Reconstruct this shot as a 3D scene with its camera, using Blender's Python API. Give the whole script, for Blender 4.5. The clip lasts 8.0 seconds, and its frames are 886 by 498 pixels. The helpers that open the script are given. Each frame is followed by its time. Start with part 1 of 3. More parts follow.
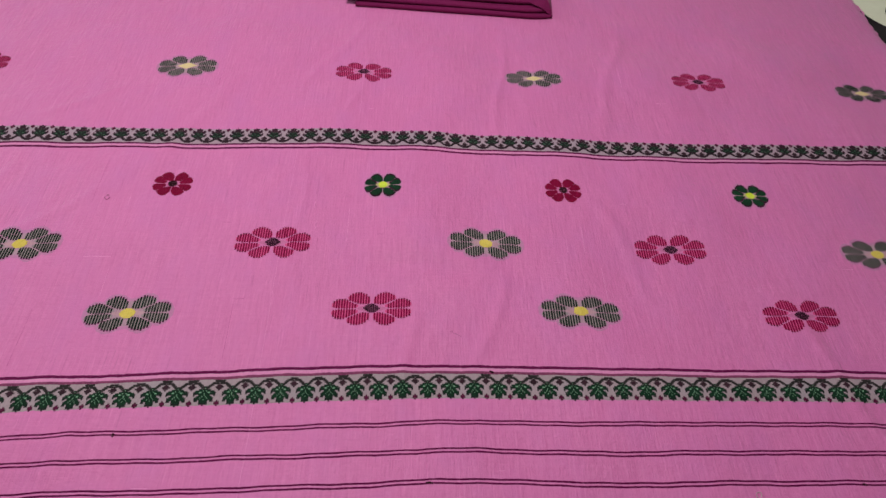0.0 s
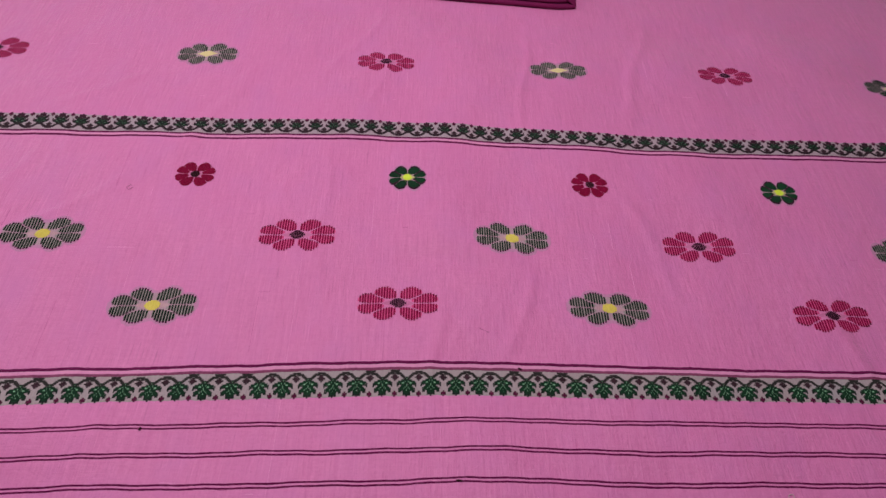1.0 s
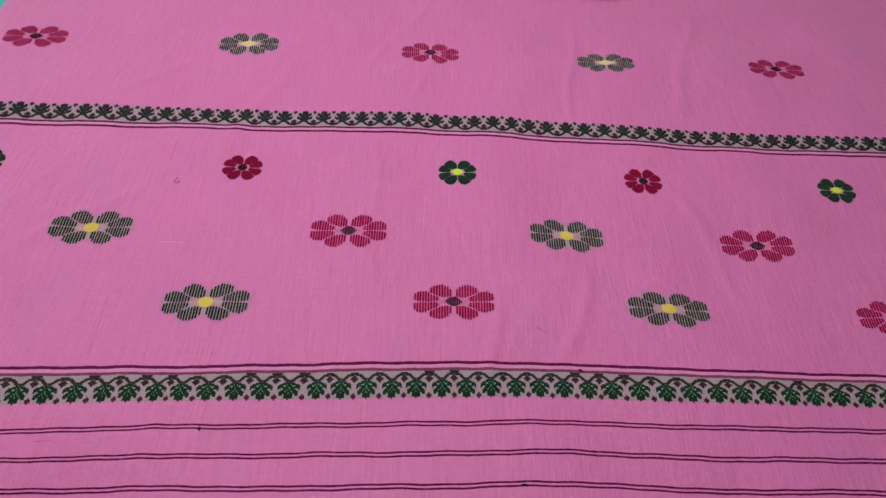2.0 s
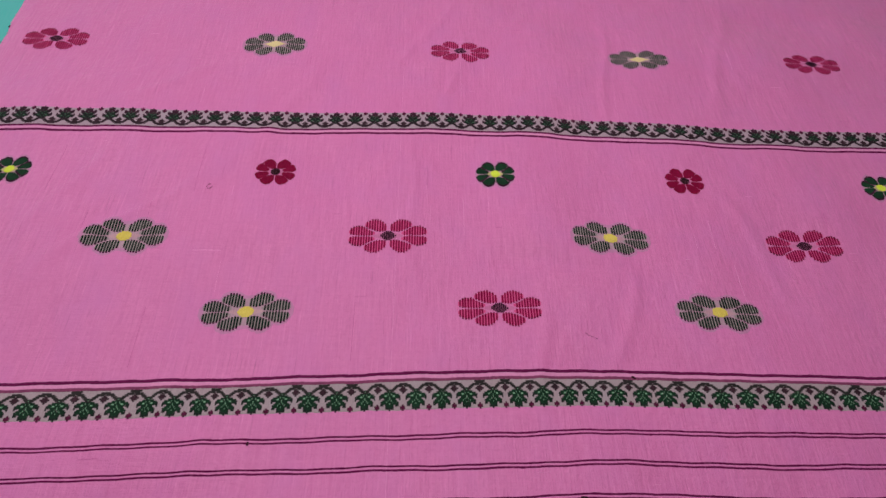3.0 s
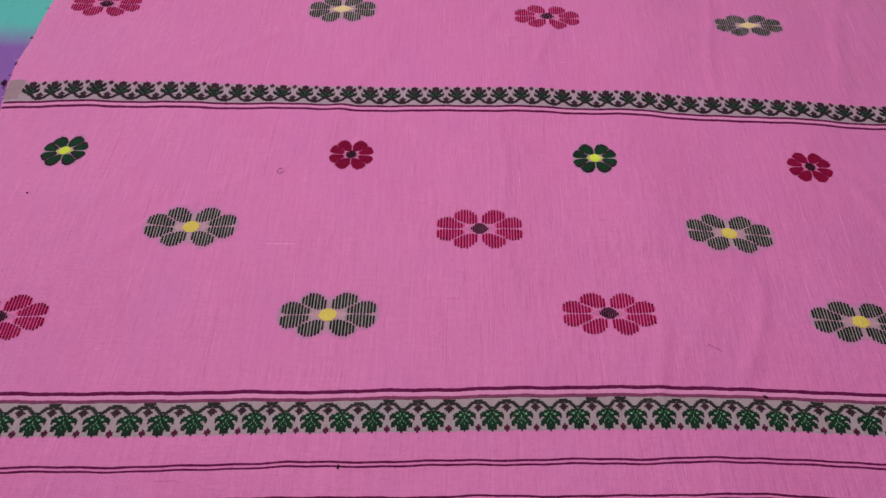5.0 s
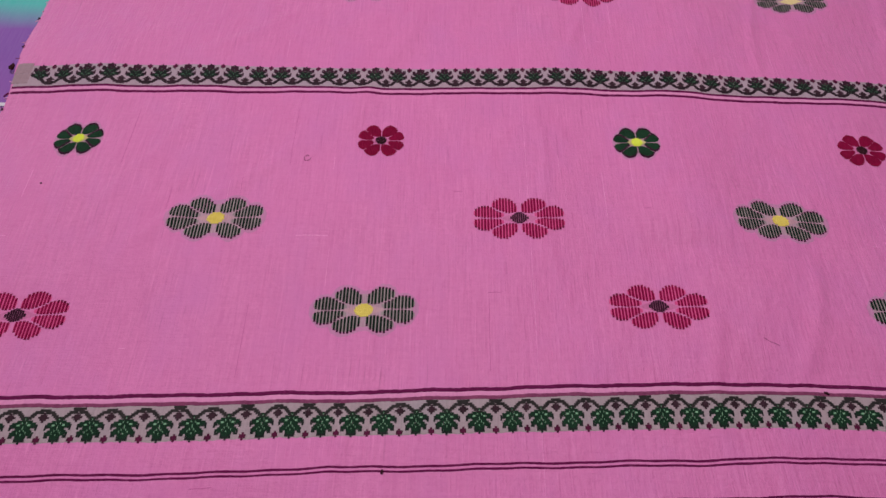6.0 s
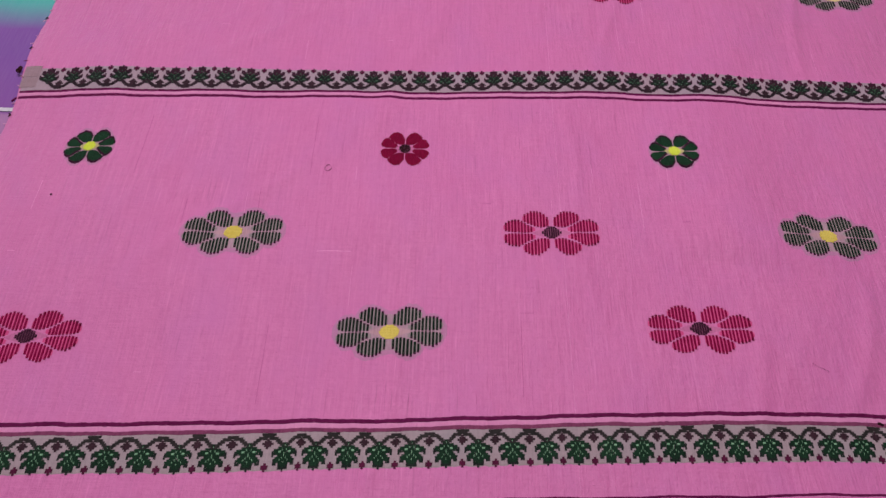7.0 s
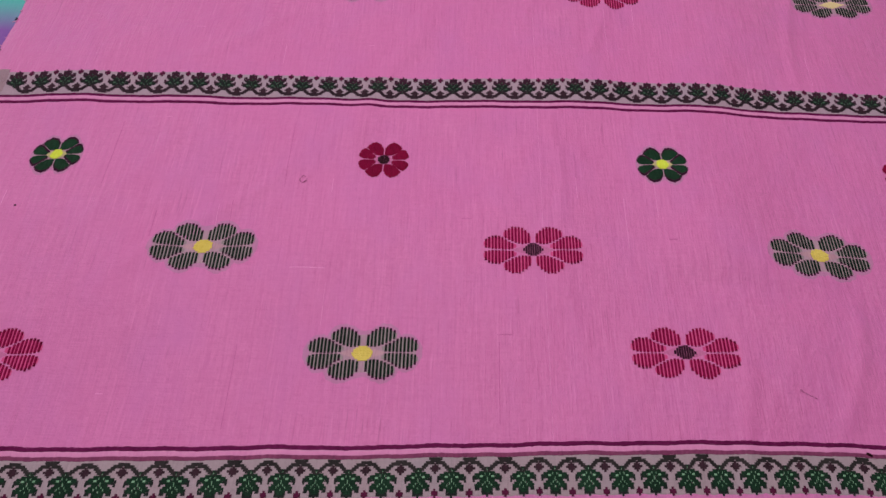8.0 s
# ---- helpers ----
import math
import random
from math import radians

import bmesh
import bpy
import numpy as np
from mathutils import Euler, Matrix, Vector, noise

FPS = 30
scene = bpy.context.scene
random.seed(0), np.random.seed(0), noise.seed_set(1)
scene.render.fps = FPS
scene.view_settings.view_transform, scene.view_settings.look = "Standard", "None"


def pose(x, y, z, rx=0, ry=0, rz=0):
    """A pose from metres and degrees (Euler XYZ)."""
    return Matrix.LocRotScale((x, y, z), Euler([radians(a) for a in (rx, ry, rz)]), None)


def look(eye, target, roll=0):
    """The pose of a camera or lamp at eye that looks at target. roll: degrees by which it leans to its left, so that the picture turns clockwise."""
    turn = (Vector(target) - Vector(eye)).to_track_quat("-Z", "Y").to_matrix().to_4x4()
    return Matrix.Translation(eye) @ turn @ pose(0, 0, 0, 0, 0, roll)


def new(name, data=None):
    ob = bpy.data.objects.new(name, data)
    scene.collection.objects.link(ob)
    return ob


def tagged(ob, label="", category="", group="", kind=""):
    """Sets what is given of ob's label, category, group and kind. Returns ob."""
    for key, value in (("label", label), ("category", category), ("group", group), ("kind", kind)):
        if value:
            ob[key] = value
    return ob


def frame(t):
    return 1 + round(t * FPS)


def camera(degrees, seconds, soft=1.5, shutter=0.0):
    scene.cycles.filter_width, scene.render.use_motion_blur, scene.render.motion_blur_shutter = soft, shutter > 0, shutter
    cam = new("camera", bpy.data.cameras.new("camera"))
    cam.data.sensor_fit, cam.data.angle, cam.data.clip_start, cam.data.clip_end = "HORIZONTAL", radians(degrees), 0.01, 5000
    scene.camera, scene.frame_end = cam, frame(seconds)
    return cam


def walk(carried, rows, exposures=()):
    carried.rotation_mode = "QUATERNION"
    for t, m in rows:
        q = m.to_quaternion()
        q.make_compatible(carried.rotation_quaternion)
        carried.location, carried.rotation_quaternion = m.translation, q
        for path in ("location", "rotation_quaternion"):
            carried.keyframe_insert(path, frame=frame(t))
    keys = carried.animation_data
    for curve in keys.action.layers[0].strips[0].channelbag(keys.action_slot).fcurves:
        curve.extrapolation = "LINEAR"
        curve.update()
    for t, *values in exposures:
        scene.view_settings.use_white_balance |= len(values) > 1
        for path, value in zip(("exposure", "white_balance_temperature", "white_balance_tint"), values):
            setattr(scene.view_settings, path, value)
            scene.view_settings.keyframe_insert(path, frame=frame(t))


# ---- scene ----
cam = camera(70.0, 8.0)
PATH = [
    (0, (0.017, -0.019, 0.502), (0.122, 1.191, -1.087), 5.0),
    (0.5, (0.01, -0.016, 0.499), (0.111, 1.176, -1.104), 5.2),
    (1, (-0.006, -0.01, 0.498), (0.092, 1.172, -1.112), 5.5),
    (1.5, (-0.033, -0.003, 0.493), (0.041, 1.163, -1.13), 5.1),
    (1.7, (-0.042, 0.000, 0.493), (0.035, 1.160, -1.133), 5.2),
    (2.8, (-0.082, 0.015, 0.480), (0.007, 1.153, -1.161), 5.6),
    (3, (-0.094, 0.019, 0.481), (-0.001, 1.161, -1.158), 5.2),
    (3.5, (-0.108, 0.027, 0.465), (-0.03, 1.138, -1.197), 4.5),
    (4, (-0.122, 0.05, 0.462), (-0.091, 1.166, -1.197), 4.0),
    (4.5, (-0.136, 0.06, 0.454), (-0.117, 1.148, -1.224), 3.3),
    (4.7, (-0.144, 0.066, 0.45), (-0.13, 1.128, -1.244), 2.8),
    (5.8, (-0.175, 0.092, 0.428), (-0.153, 1.11, -1.293), 2.6),
    (6, (-0.185, 0.093, 0.424), (-0.158, 1.091, -1.308), 2.8),
    (6.5, (-0.195, 0.113, 0.42), (-0.181, 1.085, -1.328), 2.5),
    (7, (-0.201, 0.125, 0.414), (-0.196, 1.083, -1.342), 1.9),
    (7.5, (-0.197, 0.14, 0.408), (-0.201, 1.077, -1.358), 1.6),
    (8, (-0.186, 0.149, 0.408), (-0.177, 1.086, -1.359), 2.6),
]
walk(cam, [(t, look(eye, target, roll)) for t, eye, target, roll in PATH], [(0.0, -0.01, 6500, 3.0), (3.0, -0.07, 6500, 6.0), (6.0, -0.08, 6500, 11.0), (8.0, -0.15, 6500, 14.0)])

# ---- light ----
world = bpy.data.worlds.new("room_world")
scene.world = world
world.use_nodes = True
world.node_tree.nodes["Background"].inputs["Color"].default_value = (0.75, 0.82, 1.0, 1)
world.node_tree.nodes["Background"].inputs["Strength"].default_value = 0.05


def lamp(name, place, target, size_x, size_y, watts, colour):
    data = bpy.data.lights.new(name, "AREA")
    data.shape, data.size, data.size_y, data.energy, data.color = "RECTANGLE", size_x, size_y, watts, colour
    ob = new(name, data)
    ob.matrix_world = look(place, target)
    return ob


# assumed, unseen lights: one overhead with no fixture, one in the west opening
lamp("added_overhead_light", (-0.20, 0.57, 1.40), (-0.20, 0.57, 0), 0.45, 0.4, 17.2, (1.0, 0.96, 0.93))
# added to light the cloth from the left, as daylight would
lamp("added_side_light", (-2.24, 1.7, 1.05), (0, 0.4, 0.1), 1.05, 1.05, 17, (0.93, 0.96, 1.0))


# ---- materials ----
def nodes_of(name, roughness=0.85, sheen=0.0):
    mat = bpy.data.materials.new(name)
    mat.use_nodes = True
    tree = mat.node_tree
    shader = tree.nodes["Principled BSDF"]
    shader.inputs["Roughness"].default_value = roughness
    shader.inputs["Specular IOR Level"].default_value = 0.2
    shader.inputs["Sheen Weight"].default_value = sheen
    return mat, tree, shader


def node(tree, kind, **values):
    n = tree.nodes.new(kind)
    for key, value in values.items():
        n.inputs[key.replace("_", " ")].default_value = value
    return n


def mapped(tree, scale):
    """Place on the thing in metres, stretched by scale."""
    coords = tree.nodes.new("ShaderNodeTexCoord")
    stretch = tree.nodes.new("ShaderNodeMapping")
    stretch.inputs["Scale"].default_value = scale
    tree.links.new(coords.outputs["Object"], stretch.inputs["Vector"])
    return stretch.outputs["Vector"]


def noise_of(tree, scale, detail=2.0, rough=0.5):
    n = node(tree, "ShaderNodeTexNoise", Scale=1.0, Detail=detail, Roughness=rough)
    tree.links.new(mapped(tree, scale), n.inputs["Vector"])
    return n.outputs["Fac"]


def spread(tree, fac, low, high, a, b):
    """fac from low..high brought to a..b."""
    n = tree.nodes.new("ShaderNodeMapRange")
    for i, value in enumerate((low, high, a, b), 1):
        n.inputs[i].default_value = value
    tree.links.new(fac, n.inputs[0])
    return n.outputs[0]


def arith(tree, operation, a, b):
    n = tree.nodes.new("ShaderNodeMath")
    n.operation = operation
    for socket, value in zip(n.inputs, (a, b)):
        if isinstance(value, (int, float)):
            socket.default_value = value
        else:
            tree.links.new(value, socket)
    return n.outputs[0]


def blend(tree, fac, a, b):
    n = tree.nodes.new("ShaderNodeMix")
    n.data_type = "RGBA"
    tree.links.new(fac, n.inputs[0])
    for socket, value in zip((n.inputs[6], n.inputs[7]), (a, b)):
        if isinstance(value, tuple):
            socket.default_value = (*value, 1)
        else:
            tree.links.new(value, socket)
    return n.outputs[2]


def bumped(tree, shader, height, distance, strength=1.0):
    n = node(tree, "ShaderNodeBump", Strength=strength, Distance=distance)
    tree.links.new(height, n.inputs["Height"])
    tree.links.new(n.outputs["Normal"], shader.inputs["Normal"])


def cotton(name, thin, main, pale, slub=1.0, sheen=0.06, gloss=0.2, roughness=0.85):
    """Handloom cotton: fine threads both ways, short uneven slubs, faint blotches."""
    mat, tree, shader = nodes_of(name, roughness, sheen)
    shader.inputs["Specular IOR Level"].default_value = gloss
    shader.inputs["Sheen Roughness"].default_value = 0.45
    warp_fine = noise_of(tree, (900, 45, 1), 2)
    weft_fine = noise_of(tree, (60, 900, 1), 2)
    warp_slub = noise_of(tree, (330, 16, 1), 3, 0.65)
    weft_slub = noise_of(tree, (14, 300, 1), 3, 0.6)
    grain = noise_of(tree, (520, 520, 1), 3, 0.7)
    where = noise_of(tree, (11, 8, 1), 2)
    blotch = noise_of(tree, (16, 12, 1), 5, 0.62)
    threads = arith(tree, "ADD", arith(tree, "MULTIPLY", warp_fine, 0.65), arith(tree, "MULTIPLY", weft_fine, 0.35))
    slubs = arith(tree, "ADD", arith(tree, "MULTIPLY", warp_slub, 0.75), arith(tree, "MULTIPLY", weft_slub, 0.25))
    both = arith(tree, "ADD", arith(tree, "MULTIPLY", threads, 0.33), arith(tree, "MULTIPLY", slubs, 0.32))
    crepe = noise_of(tree, (210, 260, 1), 4, 0.65)
    both = arith(tree, "ADD", both, arith(tree, "ADD", arith(tree, "MULTIPLY", grain, 0.17), arith(tree, "MULTIPLY", crepe, 0.18)))
    colour = blend(tree, spread(tree, both, 0.5 - 0.15 / slub, 0.5 + 0.15 / slub, 0, 1), thin, pale)
    colour = blend(tree, spread(tree, blotch, 0.3, 0.7, 0.15, 0.7), colour, main)
    lilac = tuple(c * f for c, f in zip(main, (0.94, 1.08, 1.10)))
    colour = blend(tree, spread(tree, noise_of(tree, (23, 15, 1), 4, 0.6), 0.45, 0.75, 0, 0.6), colour, lilac)
    streak = noise_of(tree, (520, 24, 1), 2, 0.6)
    light = arith(tree, "MULTIPLY", spread(tree, streak, 0.60, 0.72, 0, 1), spread(tree, where, 0.35, 0.65, 0.02, 0.52))
    dark = arith(tree, "MULTIPLY", spread(tree, streak, 0.38, 0.27, 0, 1), spread(tree, where, 0.35, 0.65, 0.02, 0.44))
    colour = blend(tree, light, colour, pale)
    colour = blend(tree, dark, colour, tuple(0.72 * c for c in thin))
    tree.links.new(colour, shader.inputs["Base Color"])
    crinkle = noise_of(tree, (75, 48, 1), 4, 0.6)
    bumped(tree, shader, arith(tree, "ADD", both, arith(tree, "MULTIPLY", crinkle, 0.9)), 0.0019, 0.9)
    return mat


def thread(name, dark, light, roughness=0.75):
    """Yarn of a woven figure: strands side by side, uneven dye."""
    mat, tree, shader = nodes_of(name, roughness)
    shader.inputs["Specular IOR Level"].default_value = 0.08
    strand = noise_of(tree, (900, 160, 1), 2)
    dye = noise_of(tree, (70, 70, 1), 3)
    info = tree.nodes.new("ShaderNodeObjectInfo")
    mixed = arith(tree, "ADD", arith(tree, "MULTIPLY", strand, 0.6), arith(tree, "MULTIPLY", dye, 0.4))
    mixed = arith(tree, "ADD", mixed, spread(tree, info.outputs["Random"], 0, 1, -0.05, 0.05))
    tree.links.new(blend(tree, spread(tree, mixed, 0.33, 0.67, 0, 1), dark, light), shader.inputs["Base Color"])
    bumped(tree, shader, strand, 0.0004, 0.6)
    return mat


PINK = cotton("pink_cotton", (0.455, 0.084, 0.268), (0.58, 0.131, 0.366), (0.72, 0.217, 0.491), 0.9, 0.3, 0.4, 0.62)
GREY_GROUND = cotton("greyed_band_ground", (0.25, 0.182, 0.213), (0.33, 0.242, 0.280), (0.42, 0.308, 0.353), 1.2)
PALE_GROUND = cotton("pale_grey_band_ground", (0.27, 0.185, 0.235), (0.35, 0.243, 0.305), (0.44, 0.31, 0.38), 1.2)
BAND_END = cotton("grey_band_end", (0.24, 0.15, 0.185), (0.31, 0.195, 0.24), (0.38, 0.25, 0.30), 1.2)
HALO_GREEN = cotton("greyed_pink_ground", (0.39, 0.14, 0.28), (0.47, 0.18, 0.345), (0.55, 0.225, 0.41))
HALO_RED = cotton("rosy_ground", (0.50, 0.11, 0.29), (0.59, 0.15, 0.37), (0.68, 0.21, 0.45))
GAP_GREEN = thread("pale_grey_green_weft", (0.22, 0.17, 0.19), (0.32, 0.255, 0.27))
GAP_RED = thread("rose_weft", (0.51, 0.045, 0.180), (0.62, 0.085, 0.250))
GAP_LINE = thread("pale_mauve_weft", (0.33, 0.19, 0.26), (0.44, 0.27, 0.345))
EYE_LENS = thread("pale_olive_weft", (0.40, 0.33, 0.17), (0.52, 0.44, 0.24))
EYE_ROSE = thread("rosy_eye_weft", (0.45, 0.115, 0.27), (0.55, 0.17, 0.345))
EYE_PALE = thread("pale_eye_weft", (0.38, 0.20, 0.26), (0.48, 0.28, 0.33))
DARK_GREEN = thread("dark_green_yarn", (0.005, 0.009, 0.007), (0.012, 0.021, 0.015))
SOLID_GREEN = thread("bottle_green_yarn", (0.007, 0.024, 0.013), (0.013, 0.050, 0.025))
CRIMSON = thread("crimson_yarn", (0.14, 0.001, 0.028), (0.225, 0.002, 0.050))
SOLID_CRIMSON = thread("deep_crimson_yarn", (0.15, 0.001, 0.026), (0.24, 0.003, 0.045))
YELLOW = thread("yellow_yarn", (0.58, 0.44, 0.08), (0.70, 0.56, 0.14))
LIME = thread("lime_yellow_yarn", (0.55, 0.62, 0.04), (0.68, 0.76, 0.10))
PALE_YELLOW = thread("pale_yellow_yarn", (0.62, 0.48, 0.25), (0.74, 0.60, 0.34))
BLACK_PLUM = thread("black_plum_yarn", (0.024, 0.003, 0.016), (0.055, 0.008, 0.036))
BLACK_MAROON = thread("black_maroon_yarn", (0.016, 0.004, 0.008), (0.05, 0.012, 0.02))
LEAF = thread("leaf_green_yarn", (0.006, 0.020, 0.012), (0.012, 0.041, 0.022))
LEAF_DARK = thread("blackish_green_yarn", (0.010, 0.013, 0.013), (0.019, 0.024, 0.022))
DEEP_RED = thread("dark_petal_tip_yarn", (0.085, 0.001, 0.020), (0.145, 0.003, 0.034))
TIP_PLUM = thread("dark_tip_plum_yarn", (0.028, 0.009, 0.020), (0.058, 0.016, 0.036))
VINE_PLUM = thread("vine_plum_yarn", (0.017, 0.010, 0.014), (0.036, 0.017, 0.027))
BEAD = thread("dark_bead_yarn", (0.055, 0.006, 0.026), (0.10, 0.010, 0.045))
PALE_PINK = thread("pale_pink_yarn", (0.57, 0.195, 0.395), (0.66, 0.255, 0.465))
EYE_DARK = thread("dark_eye_yarn", (0.022, 0.005, 0.014), (0.055, 0.010, 0.030))
FLECK_DARK = thread("dull_green_yarn", (0.04, 0.10, 0.06), (0.08, 0.17, 0.10))
FLECK = thread("light_green_yarn", (0.15, 0.31, 0.19), (0.27, 0.46, 0.31))
BUD = thread("dark_bud_yarn", (0.022, 0.011, 0.016), (0.05, 0.020, 0.033))
VINE = thread("vine_grey_green_yarn", (0.016, 0.014, 0.015), (0.034, 0.027, 0.029))
PLUM = thread("plum_yarn", (0.075, 0.002, 0.037), (0.13, 0.008, 0.068))
PLUM_SOFT = thread("faded_plum_yarn", (0.13, 0.025, 0.075), (0.22, 0.05, 0.12))
MAROON_CLOTH = cotton("maroon_cloth", (0.105, 0.001, 0.040), (0.150, 0.002, 0.060), (0.22, 0.008, 0.095), 0.7, 0.1)


def sheet_material():
    """Dyed bed sheet: turquoise running into purple, then pale lilac beyond a white line."""
    mat, tree, shader = nodes_of("dyed_bed_sheet", 0.9, 0.1)
    coords = tree.nodes.new("ShaderNodeTexCoord")
    axes = tree.nodes.new("ShaderNodeSeparateXYZ")
    tree.links.new(coords.outputs["Object"], axes.inputs[0])
    wander = arith(tree, "ADD", axes.outputs["Y"], spread(tree, noise_of(tree, (9, 9, 1), 3), 0, 1, -0.012, 0.012))
    colour = blend(tree, spread(tree, wander, 0.570, 0.610, 0, 1), (0.20, 0.075, 0.33), (0.075, 0.40, 0.385))
    colour = blend(tree, spread(tree, wander, 0.44, 0.54, 1, 0), colour, (0.23, 0.07, 0.31))
    colour = blend(tree, spread(tree, axes.outputs["Y"], 0.470, 0.474, 1, 0), colour, (0.36, 0.16, 0.36))
    weave = noise_of(tree, (700, 40, 1), 2)
    colour = blend(tree, spread(tree, weave, 0.35, 0.9, 0, 0.07), colour, (0.6, 0.5, 0.7))
    tree.links.new(colour, shader.inputs["Base Color"])
    bumped(tree, shader, weave, 0.0004, 0.5)
    return mat


def plain(name, a, b, scale=(3, 3, 3), roughness=0.8):
    mat, tree, shader = nodes_of(name, roughness)
    tree.links.new(blend(tree, spread(tree, noise_of(tree, scale, 5, 0.6), 0.3, 0.7, 0, 1), a, b), shader.inputs["Base Color"])
    bumped(tree, shader, noise_of(tree, tuple(40 * s for s in scale), 3), 0.001, 0.3)
    return mat


SHEET = sheet_material()
PRINT_CREAM = plain("cream_print", (0.64, 0.64, 0.50), (0.72, 0.72, 0.58), (30, 30, 30))
PRINT_WHITE = plain("white_print", (0.55, 0.50, 0.60), (0.62, 0.58, 0.66), (30, 30, 30))
PRINT_BLACK = plain("black_print", (0.012, 0.010, 0.012), (0.03, 0.022, 0.026), (30, 30, 30))
WALL = plain("white_wall_paint", (0.72, 0.71, 0.69), (0.78, 0.77, 0.75), (2, 2, 2))
FLOOR = plain("grey_cement_floor", (0.30, 0.29, 0.28), (0.38, 0.37, 0.36), (4, 4, 4), 0.6)
MATTRESS = plain("mattress_cover", (0.45, 0.38, 0.5), (0.52, 0.45, 0.56), (20, 20, 20))


# ---- mesh helpers ----
def linked(name, verts, faces, mats, parent=None, label="", slots=None, smooth=False):
    mesh = bpy.data.meshes.new(name)
    mesh.from_pydata([tuple(map(float, v)) for v in verts], [], faces)
    for m in mats:
        mesh.materials.append(m)
    if slots is not None:
        mesh.polygons.foreach_set("material_index", slots)
    if smooth:
        mesh.polygons.foreach_set("use_smooth", [True] * len(mesh.polygons))
    mesh.update()
    ob = new(name, mesh)
    if parent:
        ob.parent = parent
    if label:
        ob["label"] = label
    return ob


def slab(name, low, high, mat, bevel=0.0):
    bm = bmesh.new()
    bmesh.ops.create_cube(bm, size=1)
    size, mid = Vector(high) - Vector(low), (Vector(high) + Vector(low)) / 2
    for v in bm.verts:
        v.co = Vector([a * b for a, b in zip(v.co, size)]) + mid
    if bevel:
        bmesh.ops.bevel(bm, geom=bm.edges[:], offset=bevel, segments=4, profile=0.6, affect="EDGES")
    mesh = bpy.data.meshes.new(name)
    bm.to_mesh(mesh)
    bm.free()
    mesh.materials.append(mat)
    if bevel:
        mesh.polygons.foreach_set("use_smooth", [True] * len(mesh.polygons))
    return new(name, mesh)


# ---- how the cloth lies: u along the bands, v along the selvage ----
LEFT, RIGHT, NEAR, FAR = -0.572, 0.687, -0.30, 1.25
# how far each woven line strays along the selvage, every 4 cm of the width
STRAY_U = [-0.64 + 0.04 * i for i in range(33)]
STRAY = ((0.1342, (-24, -24, -23, -22, -20, -18, -16, -13.5, -11.5, -9.9, -8.8, -7.7, -7.3, -5.6, -3.8, -3.1, -1.6, 0.5, 1.3, 0.5, -0.7, -1.7, -1.4, -0.7, -0.4, -0.7, -1, -1, -1, -1, -1, -1, -1)),
         (0.1581, (-25, -25, -24, -23, -21.5, -19.5, -17.5, -15, -12.8, -10.9, -8.7, -7.8, -6.3, -3.8, -3.3, -2.2, -0.9, 1.2, 2.3, 1.5, -0.2, -0.9, -0.8, -0.3, 0.5, -0.2, -0.5, -0.8, -1, -1, -1, -1, -1)),
         (0.1827, (-26, -25.5, -24.5, -23.5, -22, -20.6, -19.1, -18, -15.8, -13.1, -11, -9.4, -7.5, -5, -4.4, -2.4, -1.9, 0.9, 1.8, 0.9, -0.2, -0.7, -0.7, -0.8, 0.1, -0.2, -0.8, -1, -1, -1, -1, -1, -1)),
         (0.2335, (-25, -24.5, -23.5, -22, -20.3, -18.8, -17.3, -16, -13.9, -11.9, -10.9, -9, -6.4, -4.6, -2.9, -1, 0.3, 1.5, 1.4, 0.8, -0.8, -1.7, -1.7, -1.6, -1.4, -1.5, -1, -1.4, -1.6, -1.7, -1.8, -2, -2)),
         (0.4985, (-13.5, -13, -11.7, -9.9, -6.4, -5.2, -5.3, -4.6, -2.5, -1.9, -0.7, 0.5, 1.8, 2.8, 4.6, 5.7, 5.8, 5.6, 3.5, 1.6, 0.5, -0.8, -1.9, -2.4, -2.6, -1.6, -1.2, -1.4, -1, -0.7, -0.6, -0.5, -0.5)))
GRID_U = np.linspace(-0.7, 0.8, 751)


def eased(row, seed):
    line = np.interp(GRID_U, STRAY_U, [0.001 * d for d in row])
    line = np.convolve(np.pad(line, 8, "edge"), np.ones(17) / 17, "valid")
    return line + 0.0003 * np.sin(GRID_U * 71 + seed) + 0.0002 * np.sin(GRID_U * 190 + 2 * seed)


STRAY_V = np.array([v for v, row in STRAY])
LINES = [eased(row, 3 * i) for i, (v, row) in enumerate(STRAY)]
rng = np.random.default_rng(4)
WAVES = [(rng.uniform(0, math.pi), rng.uniform(0.05, 0.24), rng.uniform(0, 6.28)) for _ in range(16)]
